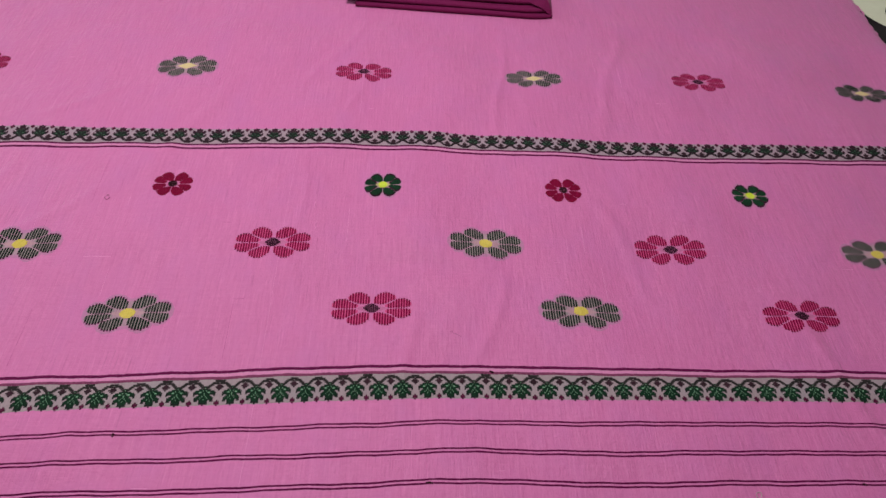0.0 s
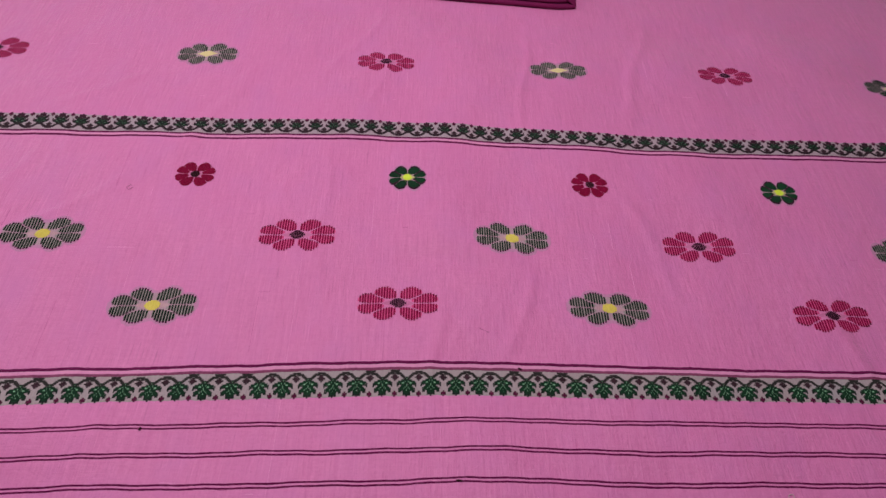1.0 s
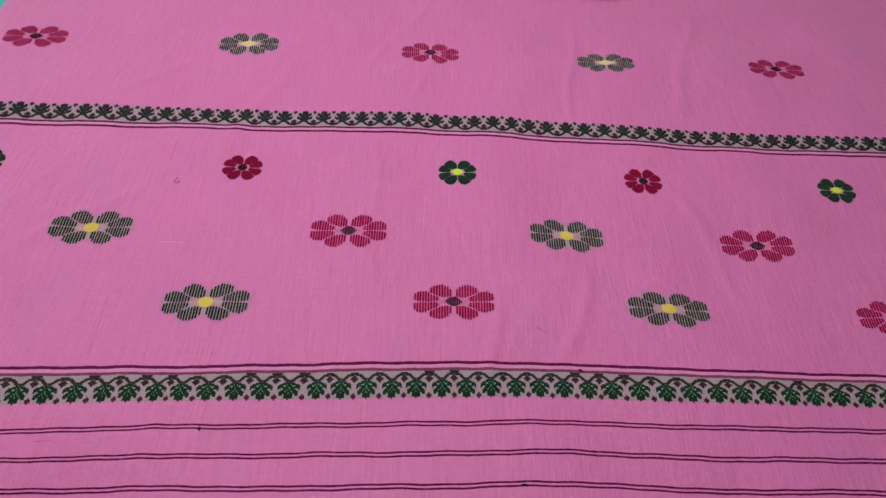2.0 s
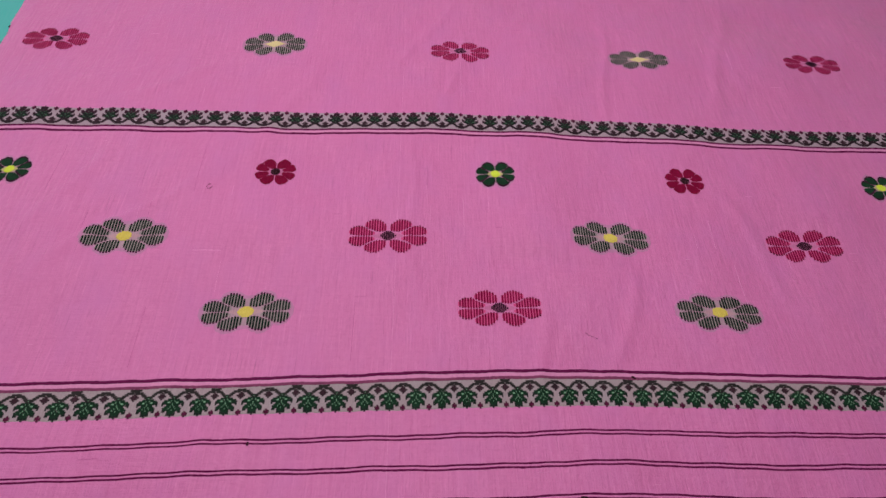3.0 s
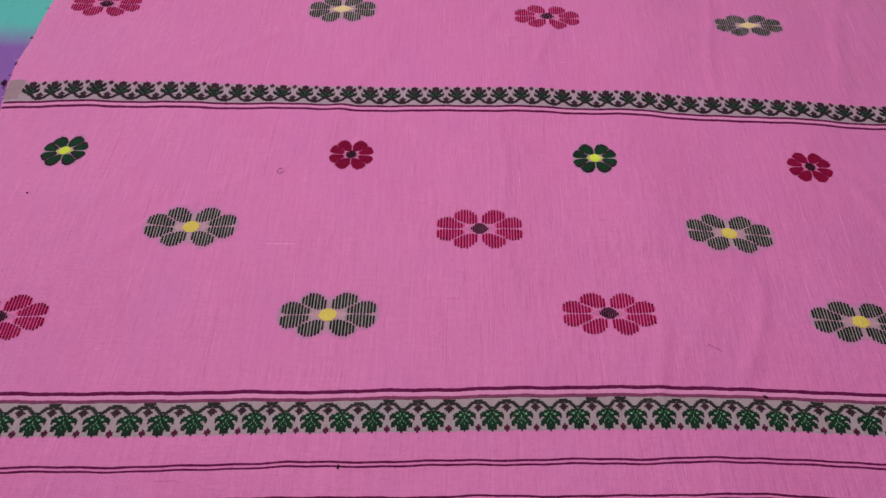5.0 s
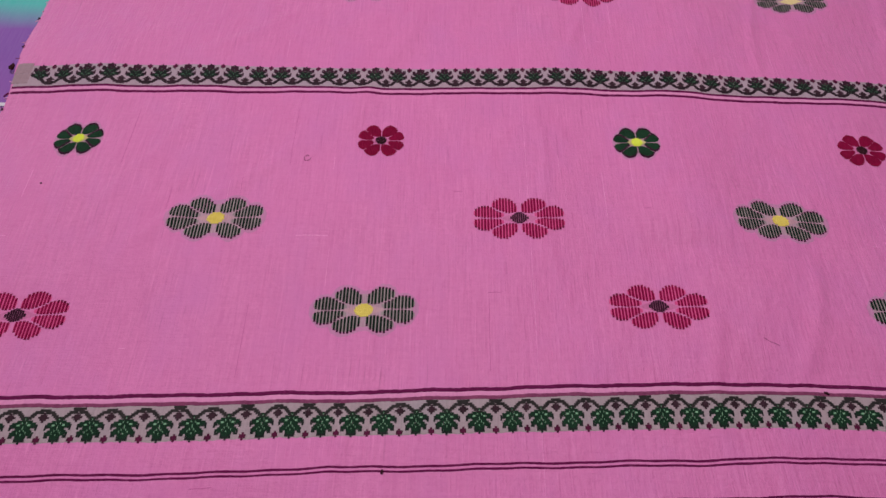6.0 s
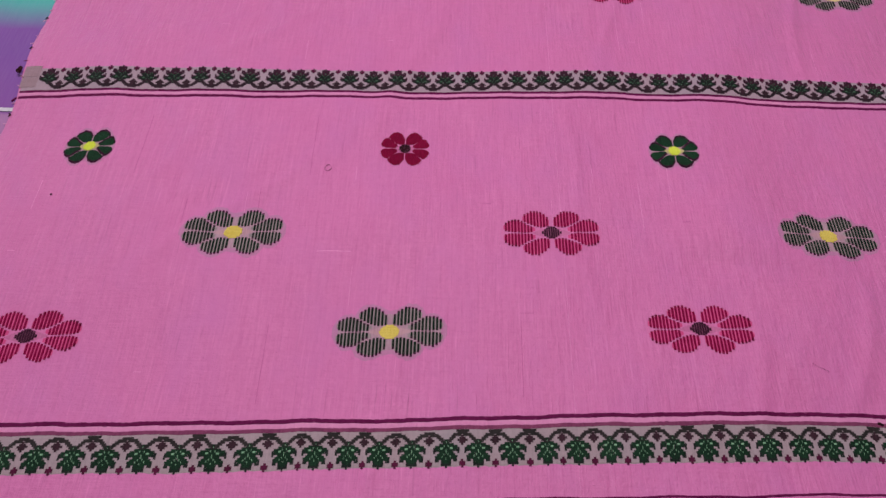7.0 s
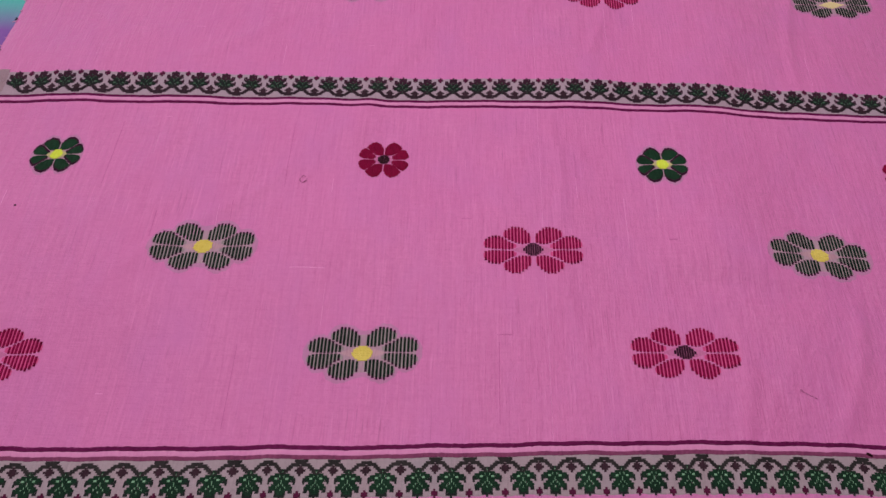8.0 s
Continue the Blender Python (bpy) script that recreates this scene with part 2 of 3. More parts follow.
# soft creases: two ends, height, half width
CREASES = [((-0.20, 0.62), (-0.26, 0.46), 0.0015, 0.009), ((0.11, 0.33), (0.08, 0.24), 0.0014, 0.006), ((0.135, 0.70), (0.115, 0.53), 0.0014, 0.005),
           ((-0.30, 0.44), (-0.42, 0.33), 0.0014, 0.006), ((-0.02, 0.345), (0.08, 0.335), -0.0020, 0.012), ((0.38, 0.30), (0.44, 0.12), 0.0016, 0.007),
           ((-0.05, 0.74), (-0.12, 0.60), 0.0014, 0.006), ((0.30, 0.75), (0.24, 0.55), 0.0016, 0.008), ((-0.23, 0.27), (-0.25, 0.14), 0.0014, 0.006),
           ((-0.04, 0.66), (-0.06, 0.56), 0.0012, 0.005), ((-0.10, 0.48), (-0.09, 0.30), 0.0009, 0.004), ((0.02, 0.33), (0.015, 0.20), 0.0010, 0.005),
           ((0.22, 0.42), (0.25, 0.31), 0.0012, 0.006), ((-0.40, 0.48), (-0.45, 0.36), 0.0012, 0.006), ((-0.33, 0.60), (-0.40, 0.54), 0.0012, 0.006)]



def relief(x, y):
    z = 0.0 * x
    for turn, length, phase in WAVES:
        z = z + 0.0007 * length / 0.24 * np.sin(6.2832 * (x * math.cos(turn) + y * math.sin(turn)) / length + phase + 1.3 * np.sin(7 * x - 5 * y + phase))
    for (ax, ay), (bx, by), height, wide in CREASES:
        dx, dy = bx - ax, by - ay
        long = math.hypot(dx, dy)
        along = ((x - ax) * dx + (y - ay) * dy) / long
        off = ((x - ax) * dy - (y - ay) * dx) / long + 0.004 * np.sin(along * 40)
        ends = np.exp(-np.maximum(0, np.abs(along - long / 2) - long / 3) ** 2 / (0.2 * long) ** 2)
        z = z + height * ends * np.exp(-(off / wide) ** 2)
    z = z * (1 - np.clip((y - 0.735) / 0.035, 0, 1))
    return z - 0.0045 * np.exp(-np.maximum(0, x - LEFT + 0.004) / 0.006) - 0.0045 * np.exp(-np.abs(RIGHT - x) / 0.006)


def drift(u, v):
    u, v = np.broadcast_arrays(np.asarray(u, float), np.asarray(v, float))
    strays = [np.interp(u, GRID_U, line) for line in LINES]
    total = 0.0
    place = np.interp(v, STRAY_V, np.arange(len(STRAY_V)))
    for i, stray in enumerate(strays):
        total = total + stray * np.clip(1 - np.abs(place - i), 0, 1)
    return total


def lay(points):
    """(u, v, height over the cloth) to the world."""
    p = np.asarray(points, float)
    y = p[:, 1] + drift(p[:, 0], p[:, 1])
    return np.column_stack((p[:, 0], y, relief(p[:, 0], y) + p[:, 2]))


class Weave:
    """Gathers raised yarn in cloth terms, then becomes one mesh."""

    def __init__(self):
        self.points, self.faces, self.slots = [], [], []

    def bar(self, u0, u1, v0, v1, high=0.0004, slot=0, edge=0.00022, base=0.0):
        """A raised float of yarn, rounded off all round, that bends with the cloth."""
        upright = v1 - v0 > u1 - u0
        a0, a1, c0, c1 = (v0, v1, u0, u1) if upright else (u0, u1, v0, v1)
        e, f = min(edge, (c1 - c0) / 3), min(edge, (a1 - a0) / 3)
        pieces = max(1, round((a1 - a0) / 0.0022))
        stations = [a0, *(a0 + f + (a1 - a0 - 2 * f) * i / pieces for i in range(pieces + 1)), a1]
        n = len(self.points)
        for i, a in enumerate(stations):
            up = base if i in (0, len(stations) - 1) else base + high
            for c, z in ((c0, base), (c0 + e, up), (c1 - e, up), (c1, base)):
                self.points.append((c, a, z) if upright else (a, c, z))
        for i in range(len(stations) - 1):
            for j in range(3):
                k = n + 4 * i + j
                self.faces.append((k, k + 4, k + 5, k + 1))
                self.slots.append(slot)

    def strip(self, us, low, high_v, high=0.0003, slot=0, ragged=0.0):
        """A long band between two v lines, rounded at its sides; a wide one follows the cloth in several steps."""
        shares = (0, 0.2, 0.8, 1) if high_v - low < 0.006 else (0, 0.04, 0.14, 0.24, 0.34, 0.44, 0.56, 0.66, 0.76, 0.86, 0.96, 1)
        n, m = len(self.points), len(shares)
        for u in us:
            a = low + ragged * random.uniform(-1, 1)
            b = high_v + ragged * random.uniform(-1, 1)
            self.points += [(u, a + (b - a) * t, 0.0 if t in (0, 1) else high) for t in shares]
        for i in range(len(us) - 1):
            for j in range(m - 1):
                k = n + m * i + j
                self.faces.append((k, k + m, k + m + 1, k + 1))
                self.slots.append(slot)

    def patch(self, us, lows, highs, high, slot=0):
        """A thin filled shape between two outlines."""
        n, shares = len(self.points), (0, 0.08, 0.25, 0.42, 0.58, 0.75, 0.92, 1)
        for u, a, b in zip(us, lows, highs):
            self.points += [(u, a + (b - a) * t, 0.00004 if t in (0, 1) else high) for t in shares]
        m = len(shares)
        for i in range(len(us) - 1):
            for j in range(m - 1):
                k = n + m * i + j
                self.faces.append((k, k + m, k + m + 1, k + 1))
                self.slots.append(slot)

    def done(self, name, mats, parent, label=""):
        faces = self.faces
        return linked(name, lay(self.points), [f if self._up(f) else f[::-1] for f in faces], mats, parent, label, self.slots)

    def _up(self, f):
        a, b, c = (self.points[i] for i in f[:3])
        d = self.points[f[-1]]
        return (b[0] - a[0]) * (d[1] - a[1]) - (b[1] - a[1]) * (d[0] - a[0]) >= 0


# ---- room ----
slabs = [("floor", (-2.3, -2.3, -0.62), (2.3, 2.7, -0.52), FLOOR), ("ceiling", (-2.3, -2.3, 2.1), (2.3, 2.7, 2.2), WALL),
         ("wall_east", (2.2, -2.3, -0.52), (2.3, 2.7, 2.1), WALL),
         ("wall_south", (-2.2, -2.3, -0.52), (2.2, -2.2, 2.1), WALL), ("wall_north", (-2.2, 2.6, -0.52), (2.2, 2.7, 2.1), WALL)]
for name, low, high, mat in slabs:
    tagged(slab(name, low, high, mat), kind="structure", category=name.split("_")[0], label="plain painted %s of the room" % name.split("_")[0] if mat is WALL else "plain grey cement floor of the room")



def pierced_wall():
    """West wall, out of view, with an opening added for the side light."""
    low_y, high_y, low_z, high_z = 1.1, 2.3, 0.45, 1.65
    bm = bmesh.new()
    for y0, y1, z0, z1 in ((-2.3, low_y, -0.52, 2.1), (high_y, 2.7, -0.52, 2.1), (low_y, high_y, -0.52, low_z), (low_y, high_y, high_z, 2.1)):
        made = bmesh.ops.create_cube(bm, size=1)
        for v in made["verts"]:
            v.co = Vector((-2.25 + 0.1 * v.co.x, (y0 + y1) / 2 + (y1 - y0) * v.co.y, (z0 + z1) / 2 + (z1 - z0) * v.co.z))
    mesh = bpy.data.meshes.new("wall_west")
    bm.to_mesh(mesh)
    bm.free()
    mesh.materials.append(WALL)
    tagged(new("wall_west", mesh), "plain painted wall with an added window opening", "wall", kind="structure")
    # frame of the invented opening, never in view
    window = tagged(new("added_window_1"), "plain white frame of an added window, out of view", "window", kind="structure")
    window.location = (-2.25, 1.7, 1.05)
    for name, low, high in (("frame_stile", (-0.03, -0.6, -0.6), (0.03, -0.55, 0.6)), ("frame_stile", (-0.03, 0.55, -0.6), (0.03, 0.6, 0.6)),
                            ("frame_rail", (-0.03, -0.55, -0.6), (0.03, 0.55, -0.55)), ("frame_rail", (-0.03, -0.55, 0.55), (0.03, 0.55, 0.6))):
        slab(name, low, high, WALL, 0.004).parent = window


pierced_wall()

# ---- bed with its dyed sheet ----
bed = tagged(new("bed"), "low bed with a lilac mattress under a dyed sheet", "bed")
bed.location = (0.05, 0.5, -0.52)
for name, low, high, mat, bevel in (("mattress", (-1.0, -0.95, 0.30), (1.0, 0.95, 0.512), MATTRESS, 0.04), ("bed_base", (-0.97, -0.93, 0.0), (0.97, 0.93, 0.30), plain("dark_bed_wood", (0.10, 0.05, 0.03), (0.16, 0.08, 0.045), (4, 30, 4), 0.5), 0.01)):
    slab(name, low, high, mat, bevel).parent = bed


def bed_sheet():
    us, vs = np.linspace(-0.99, 1.09, 105), np.linspace(-0.49, 1.49, 100)
    verts = []
    for v in vs:
        for u in us:
            fall = max(0.0, abs(u - 0.05) - 0.99) + max(0.0, abs(v - 0.5) - 0.93)
            verts.append((u, v, 0.0008 * math.sin(23 * u + 4 * math.sin(9 * v)) * math.sin(17 * v) - 0.0062 - fall * 0.5))
    n = len(us)
    faces = [(j * n + i, j * n + i + 1, (j + 1) * n + i + 1, (j + 1) * n + i) for j in range(len(vs) - 1) for i in range(n - 1)]
    sheet = tagged(linked("bed_sheet", verts, faces, [SHEET], smooth=True), "turquoise and purple dyed bed sheet with white line and printed patch", "bed sheet")

    def printed(name, cx, cy, rx, ry, turn, mat, lift, label, inner=0.0):
        pts, fcs, k = [], [], 40
        for ring in ((1.0, inner) if inner else (1.0, 0.001)):
            for i in range(k):
                a = 6.28319 * i / k
                x, y = rx * ring * math.cos(a), ry * ring * math.sin(a)
                pts.append((cx + x * math.cos(turn) - y * math.sin(turn), cy + x * math.sin(turn) + y * math.cos(turn), lift))
        fcs = [(i, (i + 1) % k, k + (i + 1) % k, k + i) for i in range(k)]
        linked(name, pts, fcs, [mat], sheet, label)

    printed("print_patch", 0.775, 0.80, 0.125, 0.120, 0.0, PRINT_BLACK, -0.0048, "black printed patch")
    printed("print_patch", 0.767, 0.846, 0.088, 0.080, -0.7, PRINT_CREAM, -0.0042, "cream printed oval")
    printed("print_ring", 0.767, 0.846, 0.091, 0.083, -0.7, PRINT_BLACK, -0.0039, "black printed outline", 0.95)
    printed("print_ring", 0.742, 0.828, 0.016, 0.026, -0.5, PRINT_BLACK, -0.0036, "thin black printed ring", 0.86)
    line = [(-0.99, 0.4738, 0.0), (-0.5, 0.4738, 0.0), (-0.5, 0.4776, 0.0), (-0.99, 0.4776, 0.0)]
    linked("print_line", [(x, y, -0.0046) for x, y, z in line], [(0, 1, 2, 3)], [PRINT_WHITE], sheet, "white printed line")


bed_sheet()


# ---- the pink handloom cloth ----
SELVAGE_V = (0.30, 0.473, 0.495, 0.512, 0.528, 0.557, 0.600, 0.640, 0.655, 0.680, 0.75)
SELVAGE_U = (-0.571, -0.5667, -0.5654, -0.5666, -0.5690, -0.5702, -0.5688, -0.5684, -0.5672, -0.5716, -0.573)


def selvage(v, side):
    """Edge of the cloth: nearly straight, a little uneven."""
    wob = 0.0012 * math.sin(31 * v + side) + 0.0008 * math.sin(113 * v + 2 * side) + 0.0005 * math.sin(367 * v)
    if side < 0:
        return float(np.interp(v, SELVAGE_V, SELVAGE_U)) + 0.5 * wob
    return RIGHT + wob


def pink_cloth():
    share = np.linspace(0, 1, 461)
    vs = np.concatenate((np.linspace(NEAR, 0.08, 60), np.linspace(0.083, 0.90, 310), np.linspace(0.91, FAR, 40)))
    pts = []
    for v in vs:
        a, b = selvage(v, -1), selvage(v, 1)
        pts += [(a + s * (b - a), v, 0.0) for s in share]
    n = len(share)
    faces = [(j * n + i, j * n + i + 1, (j + 1) * n + i + 1, (j + 1) * n + i) for j in range(len(vs) - 1) for i in range(n - 1)]
    return tagged(linked("handloom_cloth", lay(pts), faces, [PINK], smooth=True), "pink handloom cotton cloth with woven flowers, spread on the bed", "cloth")


CLOTH = pink_cloth()


def mirrored(xs, sign):
    return [sign * x for x in xs][::sign]


# outlines of a petal over half the flower: across, upper edge, lower edge, in half widths and half heights
TOP_PETAL = ((0.045, 0.12, 0.20, 0.30, 0.42, 0.50, 0.60), (0.60, 0.80, 0.92, 0.99, 0.98, 0.89, 0.76), (0.30, 0.25, 0.23, 0.26, 0.36, 0.44, 0.56))
SIDE_PETAL = ((0.34, 0.42, 0.50, 0.59, 0.68, 0.80, 0.90, 0.96, 1.0), (0.25, 0.31, 0.39, 0.51, 0.60, 0.61, 0.53, 0.42, 0.33), (0.09, 0.03, 0.013, 0.013, 0.013, 0.020, 0.045, 0.09, 0.14))
SMALL_TOP = ((0.020, 0.10, 0.20, 0.34, 0.46, 0.56, 0.64, 0.70), (0.60, 0.80, 0.94, 1.0, 0.98, 0.91, 0.82, 0.70), (0.27, 0.25, 0.24, 0.265, 0.355, 0.462, 0.56, 0.64))
SMALL_SIDE = ((0.33, 0.42, 0.52, 0.62, 0.74, 0.85, 0.94, 1.0), (0.20, 0.295, 0.41, 0.525, 0.61, 0.58, 0.46, 0.31), (0.010, 0.012, 0.014, 0.016, 0.022, 0.035, 0.085, 0.17))


def flower(x, y, red, half_u, half_v, small=False, pale=False):
    """A woven flower: eight petals of upright yarn floats round an oval eye."""
    v = y
    for _ in range(6):
        v = y - float(drift(x, v))
    pitch = 0.00095 if small else half_u / 15.2
    step = 0.0010
    kind = ("crimson" if red else "bottle green") if small else ("crimson" if red else "dark green")
    ground = Weave()
    a = np.linspace(-1, 1, 33)
    outline = [np.interp(np.abs(a), p[0], p[1], left=0.75, right=0) for p in ((SMALL_TOP, SMALL_SIDE) if small else (TOP_PETAL, SIDE_PETAL))]
    arc = (np.maximum(*outline) + (0.13 if not red else 0.07)) * (1 - 0.6 * np.abs(a) ** 12)
    uneven = [np.array([random.uniform(-0.035, 0.035) for _ in a]) for _ in range(2)]
    ground.patch(x + a * half_u * (1.06 if not red else 1.03), v - (arc + uneven[0]) * half_v, v + (arc + uneven[1]) * half_v, 0.00010)
    if not red:
        ground.patch(x + a * half_u * 0.95, v - 0.88 * arc * half_v, v + 0.88 * arc * half_v, 0.00015, 1)
    base = ground.done("flower_motif", [HALO_RED if red else HALO_GREEN, GAP_LINE], CLOTH, "%s %s woven flower with %s eye" % ("small solid" if small else "large striped", kind, "black" if red else "yellow"))
    gap = (SOLID_CRIMSON if red else SOLID_GREEN) if small else (GAP_RED if red else GAP_GREEN)
    yarn = (SOLID_CRIMSON if red else SOLID_GREEN) if small else (CRIMSON if red else DARK_GREEN)
    for su in (1, -1):
        for sv in (1, -1):
            for us, tops, lows in ((SMALL_TOP, SMALL_SIDE) if small else (TOP_PETAL, SIDE_PETAL)):
                w = Weave()
                fine = np.linspace(us[0], us[-1], 14)
                upper, lower = np.interp(fine, us, tops), np.interp(fine, us, lows)
                inset = 0.0 if small else 0.05 * (upper - lower)
                edges = (v + sv * (lower + inset) * half_v, v + sv * (upper - 1.6 * inset) * half_v)
                w.patch(x + su * (fine if small else fine * 0.985) * half_u, np.minimum(*edges), np.maximum(*edges), 0.00020, 0)
                first, last = math.ceil(us[0] * half_u / pitch), math.floor(us[-1] * half_u / pitch)
                for i in range(first, last + 1):
                    c = (i + (0.0 if small else 0.25)) * pitch
                    if c > us[-1] * half_u:
                        continue
                    hi = np.interp(c / half_u, us, tops) * half_v + random.uniform(-0.5, 0.5) * step * 0.8
                    lo = np.interp(c / half_u, us, lows) * half_v + random.uniform(-0.5, 0.5) * step * 0.25
                    if hi - lo < 0.0008:
                        continue
                    mid = x + su * c + random.uniform(-0.04, 0.04) * pitch
                    thick = pitch * (0.52 if small else random.uniform(0.29, 0.36))
                    ends = sorted((v + sv * lo, v + sv * hi))
                    w.bar(mid - thick, mid + thick, ends[0], ends[1], 0.00030 if small else 0.00045, 1, base=0.00016)
                    if not red or (not small and c > 0.72 * half_u):
                        outer = sorted((v + sv * hi, v + sv * (hi - (0.0022 if red or small else 0.0016))))
                        w.bar(mid - thick, mid + thick, outer[0], outer[1], 0.00036 if small else 0.00050, 2, base=0.00016)
                w.done("petal", [gap, yarn, DEEP_RED if red else BLACK_PLUM], base)
    eye = Weave()
    if not small:
        eye.patch(x + a * half_u * 0.40, v - (1 - np.abs(a)) ** 0.8 * half_v * 0.30, v + (1 - np.abs(a)) ** 0.8 * half_v * 0.30, 0.00018, 0)
    else:
        eye.patch(x + a * half_u * 0.42, v - (1 - a * a) * half_v * 0.27, v + (1 - a * a) * half_v * 0.29, 0.0006, 0)
    size = (0.24, 0.26) if small else (0.205, 0.27) if red else (0.185, 0.28)
    rows = 9
    for i in range(rows):
        off = (i + 0.5) / rows * 2 - 1
        span = (1.7 * (1 - abs(off)) ** 0.8 if pale else math.sqrt(1 - off * off)) * half_u * size[0]
        if red:
            c = off * half_u * size[0]
            tall_i = (math.sqrt(1 - off * off) if small else 1.0 - abs(off) ** 2.2) * half_v * size[1]
            t = half_u * size[0] / rows * (0.96 if small else 0.88)
            eye.bar(x + c - t, x + c + t, v - tall_i + random.uniform(-1, 1) * 0.0003, v + tall_i + random.uniform(-1, 1) * 0.0003, 0.0003, 1, base=0.0007 if small else 0.0004)
        else:
            c, t = off * half_v * size[1], half_v * size[1] / rows
            eye.bar(x - span + random.uniform(-1, 1) * 0.0005, x + span + random.uniform(-1, 1) * 0.0005, v + c - t, v + c + t, 0.00025, 1, base=0.0007 if small else 0.0004)
    eye.done("flower_eye", [EYE_ROSE if red else EYE_LENS if small else EYE_PALE, (BLACK_MAROON if small else EYE_DARK) if red else (LIME if small else PALE_YELLOW if pale else YELLOW)], base, "black eye" if red else "yellow eye")


# rows of large flowers: half width, half height, then place and whether crimson
FLOWER_ROWS = ((0.0352, 0.0172, ((-0.510, 0.6365, 1), (-0.262, 0.6405, 0), (-0.0445, 0.640, 1), (0.170, 0.637, 0), (0.3845, 0.641, 1), (0.603, 0.633, 0))),
               (0.0370, 0.0187, ((-0.358, 0.3605, 0), (-0.1180, 0.3670, 1), (0.0935, 0.3715, 0), (0.2835, 0.3685, 1), (0.502, 0.366, 0))),
               (0.0376, 0.0177, ((-0.485, 0.274, 1), (-0.2355, 0.2842, 0), (-0.0173, 0.2932, 1), (0.1785, 0.2915, 0), (0.3925, 0.290, 1), (0.586, 0.289, 0))))
SMALL_FLOWERS = [(-0.4885, 0.4372, 0), (-0.233, 0.4428, 1), (-0.013, 0.4475, 0), (0.1823, 0.4457, 1), (0.391, 0.4443, 0), (0.591, 0.444, 1)]
for half_u, half_v, places in FLOWER_ROWS:
    for x, y, red in places:
        flower(x, y, red, half_u * random.uniform(0.99, 1.01), half_v * random.uniform(0.985, 1.015) * (1.09 if x < -0.2 and y > 0.5 else 1), pale=y > 0.5)
for x, y, red in SMALL_FLOWERS:
    flower(x, y, red, 0.0192, 0.0165, True)

# ---- leaf borders ----
# the border on a weaver's grid, stem side first: L leaf, l pale vein, P plum, V vine, B bud
LEAF_GRID = (".............",
             ".............",
             ".............",
             ".............",
             "......L......",
             ".....LlL.....",
             "...LLLLLLL...",
             ".LLLLlLlLLLL.",
             "PLLllLLLllLLP",
             "PPLLLLlLLLLPP",
             "P..LLLlLLL..P",
             "..LLLlLlLLL..",
             ".LLLlLLLlLLL.",
             ".PLLLLlLLLLP.",
             ".PP.LLLLL.PP.",
             "....PLLLP....",
             "....PPPPP....",
             "......P......")
ARCH_GRID = ("......VVVVV......",
             "....VVVV.VVVV....",
             "...VV...B...VV...",
             "..VV...BBB...VV..",
             ".VV...BBBBB...VV.",
             "VV.....BBB.....VV",
             "........B........",
             ".................",
             ".................",
             ".................",
             ".................",
             ".................",
             ".................",
             ".................",
             "........P........",
             ".......PPP.......",
             ".......PPP.......",
             "........P........")


